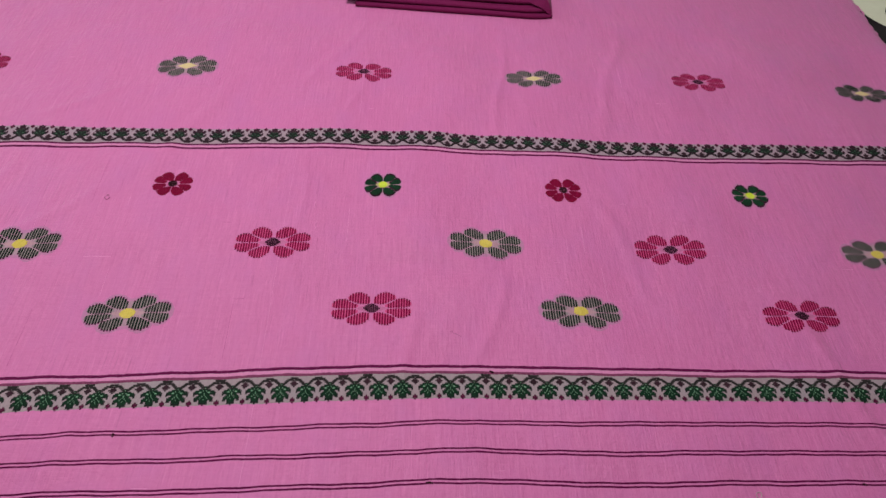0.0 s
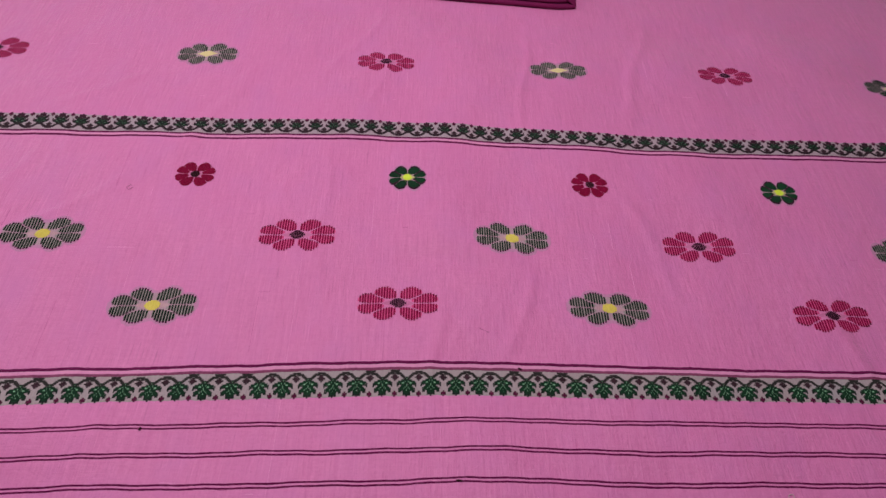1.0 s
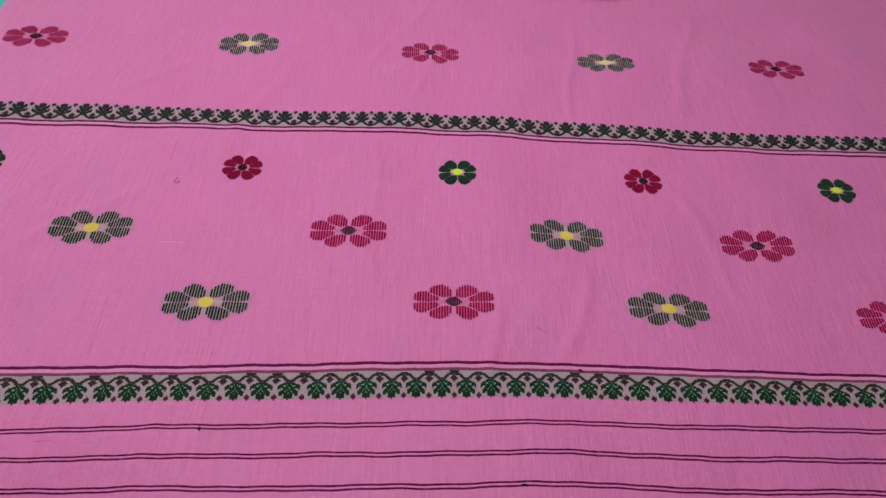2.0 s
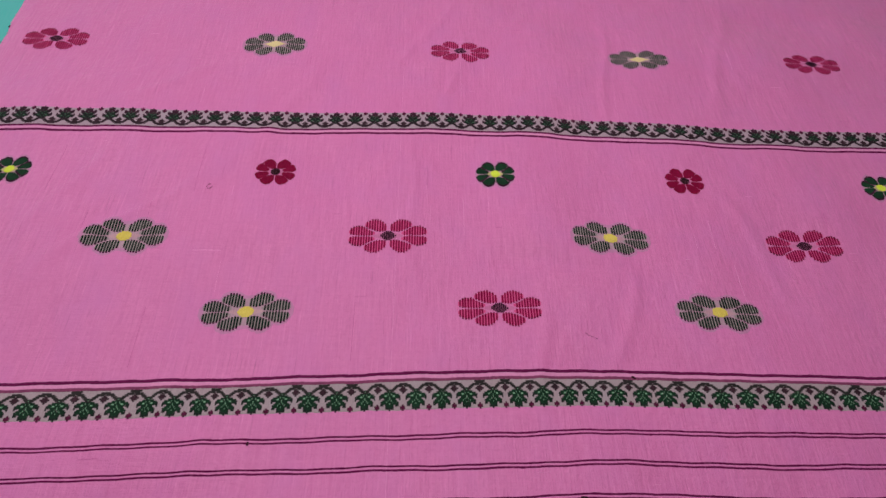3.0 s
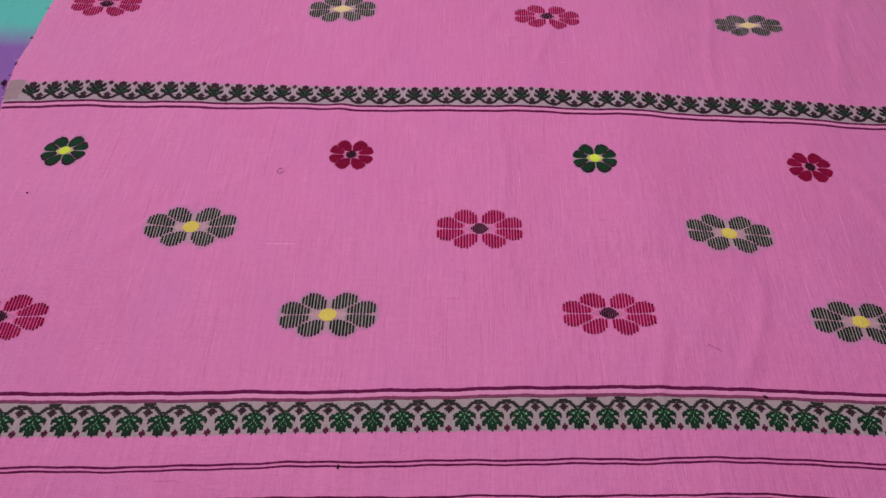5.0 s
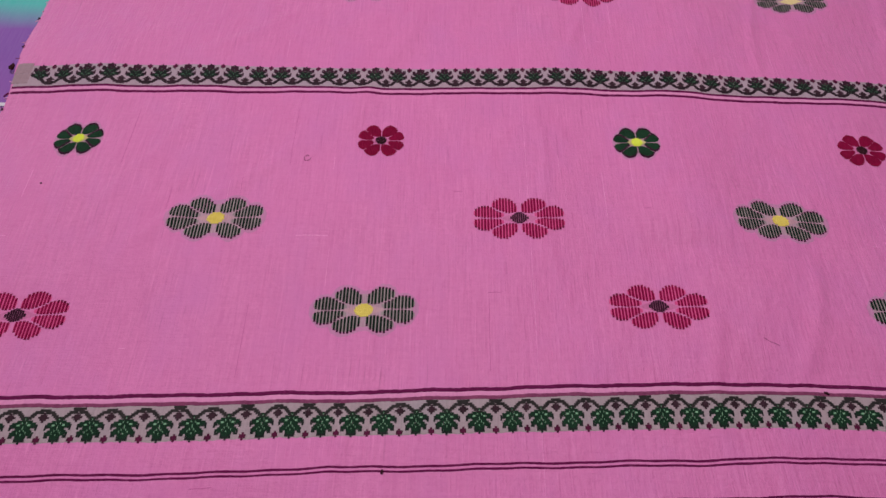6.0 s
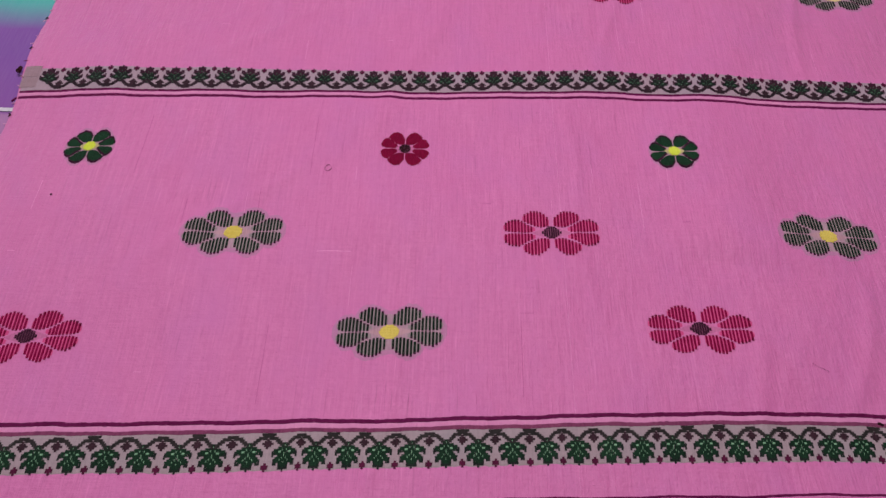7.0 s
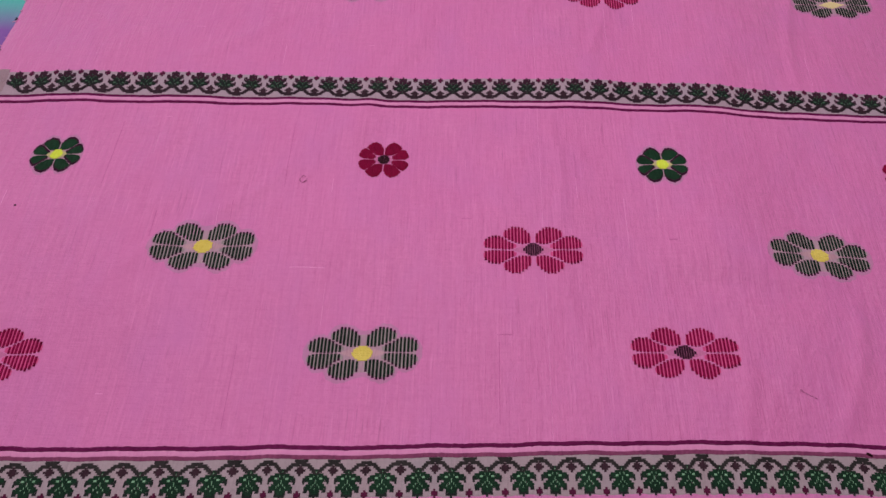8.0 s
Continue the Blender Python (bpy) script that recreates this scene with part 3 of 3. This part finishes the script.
def border(name, label, stems, v_stem, direction, tall, leaf_yarn, vein_yarn, vine_yarn, ground_cloth):
    """A border of leaves on a waving vine. direction -1: leaves towards the viewer's side."""
    us = np.arange(selvage(v_stem, -1) + 0.002, RIGHT - 0.002, 0.0027)
    ground = Weave()
    edge = sorted((v_stem - direction * 0.0018, v_stem + direction * tall * 0.98))
    ground.strip(us, edge[0], edge[1], 0.00018, 0, 0.0004)
    base = ground.done(name, [ground_cloth], CLOTH, label)
    cell_v = tall / len(LEAF_GRID)
    mats = {"leaf": [leaf_yarn, vein_yarn, LEAF_DARK if direction < 0 else TIP_PLUM], "vine": [vine_yarn], "bud": [BUD], "bead": [BEAD]}
    for k in range(len(stems) - 1):
        cell = (stems[k + 1] - stems[k]) / 16
        groups = {"leaf": Weave(), "vine": Weave(), "bud": Weave(), "bead": Weave()}
        for grid, middle in ((LEAF_GRID, stems[k]), (ARCH_GRID, (stems[k] + stems[k + 1]) / 2)):
            for r, row in enumerate(grid):
                c = 0
                while c < len(row):
                    mark, c0 = row[c], c
                    while c < len(row) and row[c] == mark:
                        c += 1
                    tail = (1.7 if direction < 0 else 2.0) if mark == "V" else 1.15 if mark in "BP" else 1.03
                    v0, v1 = sorted((v_stem + direction * r * cell_v, v_stem + direction * (r + tail) * cell_v))
                    slip = random.uniform(-0.12, 0.12) * cell
                    u0, u1 = middle + (c0 - len(row) / 2) * cell + slip, middle + (c - len(row) / 2) * cell + slip
                    if mark == "." or u0 < LEFT + 0.016 or u1 > RIGHT - 0.002:
                        continue
                    if mark == "l":
                        groups["leaf"].bar(u0 + 0.22 * cell, u1 - 0.22 * cell, v0, v1, 0.00036, 1, 0.0002, 0.0002)
                        groups["leaf"].bar(u0, u1, v0, v1, 0.00028, 0, 0.0002, 0.0002)
                    elif grid is LEAF_GRID and (mark == "P" or (direction > 0 and r > 11)):
                        groups["leaf"].bar(u0, u1, v0, v1, 0.00034, 2, 0.00012, 0.0002)
                    else:
                        groups[{"L": "leaf", "V": "vine", "B": "bud", "P": "bead"}[mark]].bar(u0 - 0.0001, u1 + 0.0001, v0, v1, 0.00034, 0, 0.00012, 0.0002)
        if direction < 0 and random.random() < 0.45:
            middle = (stems[k] + stems[k + 1]) / 2
            groups["vine"].bar(middle - 3.1 * cell, middle + 3.4 * cell, v_stem - 0.6 * cell_v, v_stem + 0.75 * cell_v, 0.00030, 0, 0.0003, 0.0002)
        for part_name, w in groups.items():
            if w.points:
                w.done(part_name, mats[part_name], base)
    return base


def stem_line(count, rows):
    k, x = zip(*rows)
    return [float(np.interp(i, k, x)) + 0.0004 * math.sin(2.3 * i) for i in range(count)]


low_stems = stem_line(61, [(0, -0.560), (4, -0.4721), (7, -0.4073), (10, -0.3412), (12, -0.2968), (15, -0.237), (18, -0.1736), (20, -0.130), (22, -0.0893), (25, -0.0277), (28, 0.0341), (32, 0.1156),
                           (34, 0.1604), (38, 0.2456), (40, 0.2870), (43, 0.3542), (46, 0.4177), (47, 0.4399), (60, 0.716)])
high_stems = stem_line(61, [(0, -0.543), (3, -0.4821), (6, -0.4138), (9, -0.3493), (12, -0.2853), (15, -0.2227), (18, -0.1593), (21, -0.0975), (24, -0.0357), (27, 0.0276), (30, 0.0879),
                            (33, 0.1513), (36, 0.2151), (40, 0.3002), (44, 0.388), (48, 0.4771), (52, 0.5639), (60, 0.735)])
LOW_BORDER = border("leaf_border", "grey border of green leaves hanging from a vine", low_stems, 0.2256, -1, 0.0221, LEAF, FLECK, VINE, GREY_GROUND)
HIGH_BORDER = border("leaf_border", "grey border of green leaves rising from a vine", high_stems, 0.5066, 1, 0.0226, LEAF_DARK, FLECK_DARK, VINE_PLUM, PALE_GROUND)


def stripe(name, v, half, mat, label, high=0.00035):
    w = Weave()
    w.strip(np.arange(selvage(v, -1) + 0.0015, RIGHT - 0.0015, 0.0022), v - half, v + half, high, 0, half * 0.16)
    w.done(name, [mat], CLOTH, label)


stripe("stripe", 0.2307, 0.0017, PALE_PINK, "pale pink woven stripe", 0.0002)
stripe("stripe", 0.5014, 0.0013, PALE_PINK, "pale pink woven stripe", 0.0002)
stripe("stripe", 0.2335, 0.0014, PLUM, "plum woven stripe")
stripe("stripe", 0.2278, 0.0014, PLUM_SOFT, "faded plum woven stripe")
stripe("stripe", 0.5044, 0.0012, PLUM, "plum woven stripe")
stripe("stripe", 0.4985, 0.0013, PLUM, "plum woven stripe")
for mid in (0.1827, 0.1581, 0.1342):
    stripe("thin_stripe", mid + 0.0015, 0.00076, PLUM, "thin plum woven stripe", 0.00025)
    stripe("thin_stripe", mid - 0.0015, 0.00076, PLUM, "thin plum woven stripe", 0.00025)


end = Weave()
for v0, v1 in ((0.5090, 0.5190), (0.5200, 0.5315)):
    for i in range(8):
        u = -0.5665 + i * 0.0018
        end.bar(u, u + 0.0018, v0 - random.uniform(0, 0.0006), v1 + random.uniform(0, 0.0006), 0.0003, 0, 0.0001, 0.00012)
end.done("border_end", [BAND_END], CLOTH, "grey woven end block of the border")


# ---- loose yarn ----
FRAY_GREY = thread("pale_grey_thread", (0.42, 0.30, 0.34), (0.52, 0.40, 0.43))
FRAY = thread("pale_pink_fray", (0.66, 0.24, 0.5), (0.78, 0.42, 0.62))
def yarn_end(name, pts, thick, mat, label=""):
    """A loose piece of yarn, a bent round tube."""
    curve = [Vector(p) for p in lay(pts)]
    verts, faces, k = [], [], 6
    for i, p in enumerate(curve):
        ahead = (curve[min(i + 1, len(curve) - 1)] - curve[max(i - 1, 0)]).normalized()
        side = ahead.cross(Vector((0, 0, 1))).normalized()
        up = side.cross(ahead)
        for j in range(k):
            a = 6.28319 * j / k
            verts.append(p + thick * (math.cos(a) * side + math.sin(a) * up))
    for i in range(len(curve) - 1):
        for j in range(k):
            faces.append((i * k + j, i * k + (j + 1) % k, (i + 1) * k + (j + 1) % k, (i + 1) * k + j))
    faces += [tuple(range(k))[::-1], tuple(range(len(verts) - k, len(verts)))]
    return linked(name, verts, faces, [mat], CLOTH, label, smooth=True)


def curl(u, v, radius, turns=1.0, lift=0.0008, begin=0.0, squash=1.0):
    return [(u + radius * math.cos(begin + 6.28319 * turns * i / 18), v + squash * radius * math.sin(begin + 6.28319 * turns * i / 18), lift + 0.0006 * math.sin(i)) for i in range(19)]


yarn_end("loose_yarn", curl(-0.5725, 0.5290, 0.0024, 1.3, 0.0012), 0.0010, BLACK_MAROON, "loose plum yarn loop at the selvage")
yarn_end("loose_yarn", curl(-0.293, 0.426, 0.0026, 0.9, 0.0004, 1.0), 0.00022, PLUM_SOFT, "tiny curled yarn loop")
yarn_end("loose_yarn", [(-0.2150, 0.1818, 0.0004), (-0.2148, 0.1811, 0.0008), (-0.2152, 0.1804, 0.0007), (-0.2149, 0.1797, 0.0004)], 0.0009, BLACK_MAROON, "dark yarn knot on a thin stripe")
yarn_end("loose_yarn", [(0.033, 0.1333, 0.0004), (0.036, 0.1331, 0.0008), (0.038, 0.1326, 0.0004)], 0.0007, BLACK_MAROON, "dark yarn knot on a thin stripe")
yarn_end("loose_yarn", [(0.3838, 0.1331, 0.0004), (0.3852, 0.1328, 0.0009), (0.3866, 0.1325, 0.0004)], 0.0008, BLACK_MAROON, "dark yarn knot on a thin stripe")
yarn_end("loose_yarn", [(0.0890, 0.2292, 0.0004), (0.0905, 0.2288, 0.0009), (0.0920, 0.2281, 0.0004)], 0.0009, BLACK_MAROON, "dark yarn knot on a faded stripe")
yarn_end("loose_yarn", [(0.2965 + 0.0034 * math.sin(0.5 * i) * (0.5 + 0.03 * i), 0.1215 + 0.0055 * math.sin(0.26 * i), 0.0006) for i in range(13)], 0.00032, FRAY_GREY, "pale grey loose thread loop")
yarn_end("loose_yarn", [(-0.5042, 0.4020, 0.0003), (-0.5037, 0.4023, 0.0006), (-0.5031, 0.4022, 0.0003)], 0.0006, BLACK_MAROON, "tiny dark knot")
yarn_end("loose_yarn", [(0.0555 + 0.0017 * i, 0.2680 - 0.0010 * i - 0.0004 * math.sin(0.9 * i), 0.0003) for i in range(7)], 0.00011, PLUM_SOFT, "fine dark hair of yarn")
yarn_end("loose_yarn", [(-0.5650 - 0.0012 * i, 0.4985 - 0.0012 * i, 0.0004) for i in range(4)], 0.0008, PLUM, "frayed plum stripe end")
for v in (0.592, 0.553, 0.665, 0.480):
    u = selvage(v, -1)
    yarn_end("loose_yarn", [(u + 0.0012 * math.sin(1.7 * i + v * 50), v + 0.0007 * i, 0.0006 + 0.0003 * (i % 2)) for i in range(5)], 0.00045, BLACK_MAROON, "dark loose yarn tuft at the selvage")
for i in range(16):
    v = 0.44 + 0.0165 * i + random.uniform(-0.005, 0.005)
    u = selvage(v, -1)
    bend = random.uniform(-0.002, 0.002)
    yarn_end("selvage_fray", [(u + 0.001 - 0.0009 * j, v + bend * j / 3, 0.0003 + 0.0002 * j) for j in range(random.choice((3, 4, 5)))], 0.00035, FRAY if i % 6 else PLUM_SOFT)


# ---- pulled and uneven threads in the weave ----
SLUB_PALE = thread("pale_slub_yarn", (0.66, 0.22, 0.48), (0.76, 0.30, 0.57))
SLUB_DARK = thread("dark_slub_yarn", (0.45, 0.100, 0.28), (0.52, 0.125, 0.33))


def slub(u0, u1, v0, v1, mat):
    w = Weave()
    w.bar(u0, u1, v0, v1, 0.00012, 0, 0.0001, 0.00002)
    w.done("slub", [mat], CLOTH)


picks = random.Random(12)
slub(-0.1102, -0.1099, 0.10, 0.70, SLUB_PALE)
slub(-0.293, -0.268, 0.3530, 0.3537, SLUB_PALE)
for i in range(40):
    u, long = picks.uniform(-0.54, 0.5), picks.uniform(0.010, 0.060)
    v = picks.choice((picks.uniform(0.24, 0.43), picks.uniform(0.36, 0.43), picks.uniform(0.535, 0.66)))
    slub(u, u + picks.uniform(0.0003, 0.0005), v, v + long, SLUB_PALE if i % 5 < 3 else SLUB_DARK)
for i in range(40):
    u, long = picks.uniform(-0.54, 0.5), picks.uniform(0.004, 0.016)
    v = picks.choice((picks.uniform(0.24, 0.49), picks.uniform(0.535, 0.70), picks.uniform(0.10, 0.195)))
    slub(u, u + long, v, v + picks.uniform(0.0003, 0.0006), SLUB_PALE if i % 3 else SLUB_DARK)

# ---- folded maroon cloth ----
def fold_layer(width, depth, thick, lift, shift, seed):
    """One folded layer: a flattened loop of cloth with a round front fold."""
    rows, across = [], 36
    n = 10
    for i in range(across + 1):
        s = i / across
        x = (s - 0.5) * width
        dip = 0.0006 * math.sin(3.1 * s + seed) + 0.0003 * math.sin(11 * s + seed) + 0.006 * max(0.0, (s - 0.86) / 0.14) ** 2
        t = thick * (0.85 + 0.25 * math.sin(2.2 * s + seed) ** 2)
        ring = [(x + shift, depth, lift), (x + shift, 0.25 * depth + dip, lift)]
        for j in range(n + 1):
            a = -math.pi / 2 - math.pi * j / n
            ring.append((x + shift, dip + t / 2 * math.cos(a), lift + t / 2 + t / 2 * math.sin(a)))
        ring += [(x + shift, 0.25 * depth + dip, lift + t * 1.02 + 0.0008 * math.sin(9 * s + seed)), (x + shift, depth, lift + t)]
        rows.append(ring)
    k = len(rows[0])
    verts = [p for ring in rows for p in ring]
    faces = [(i * k + j, (i + 1) * k + j, (i + 1) * k + j + 1, i * k + j + 1) for i in range(across) for j in range(k - 1)]
    faces += [tuple(range(k))[::-1], tuple(range(across * k, across * k + k))]
    return verts, faces


folded = tagged(new("folded_cloth"), "maroon cotton cloth folded flat, lying on the pink cloth", "folded cloth")
folded.matrix_world = pose(0.066, 0.7780, 0.0002, 0, 0, -3.4)
for name, width, depth, thick, lift, shift, back, seed in (("cloth_fold", 0.274, 0.20, 0.0055, 0.0, 0.0065, 0.0, 0.3), ("cloth_fold", 0.284, 0.20, 0.006, 0.0056, -0.003, 0.006, 1.7), ("cloth_fold", 0.258, 0.19, 0.005, 0.0118, 0.004, 0.016, 2.9)):
    verts, faces = fold_layer(width, depth, thick, lift, shift, seed)
    linked(name, [(x, y + back, z) for x, y, z in verts], faces, [MAROON_CLOTH], folded, smooth=True)
tip = [(0.100, 0.018, 0.0180), (0.135, 0.024, 0.0176), (0.143, 0.010, 0.0090), (0.144, 0.003, 0.0030), (0.128, 0.006, 0.0135), (0.140, 0.060, 0.0178), (0.143, 0.060, 0.0100)]
tip += [(x - 0.001, y + 0.001, z - 0.0012) for x, y, z in tip]
sides = [(0, 4, 1), (4, 2, 1), (4, 3, 2), (1, 2, 6, 5)]
linked("turned_corner", tip, sides + [tuple(i + 7 for i in f[::-1]) for f in sides] + [(0, 7, 11, 4), (4, 11, 10, 3), (3, 10, 9, 2), (2, 9, 13, 6), (5, 12, 8, 1), (1, 8, 7, 0), (6, 13, 12, 5)], [MAROON_CLOTH], folded, "turned-over corner of the cloth")
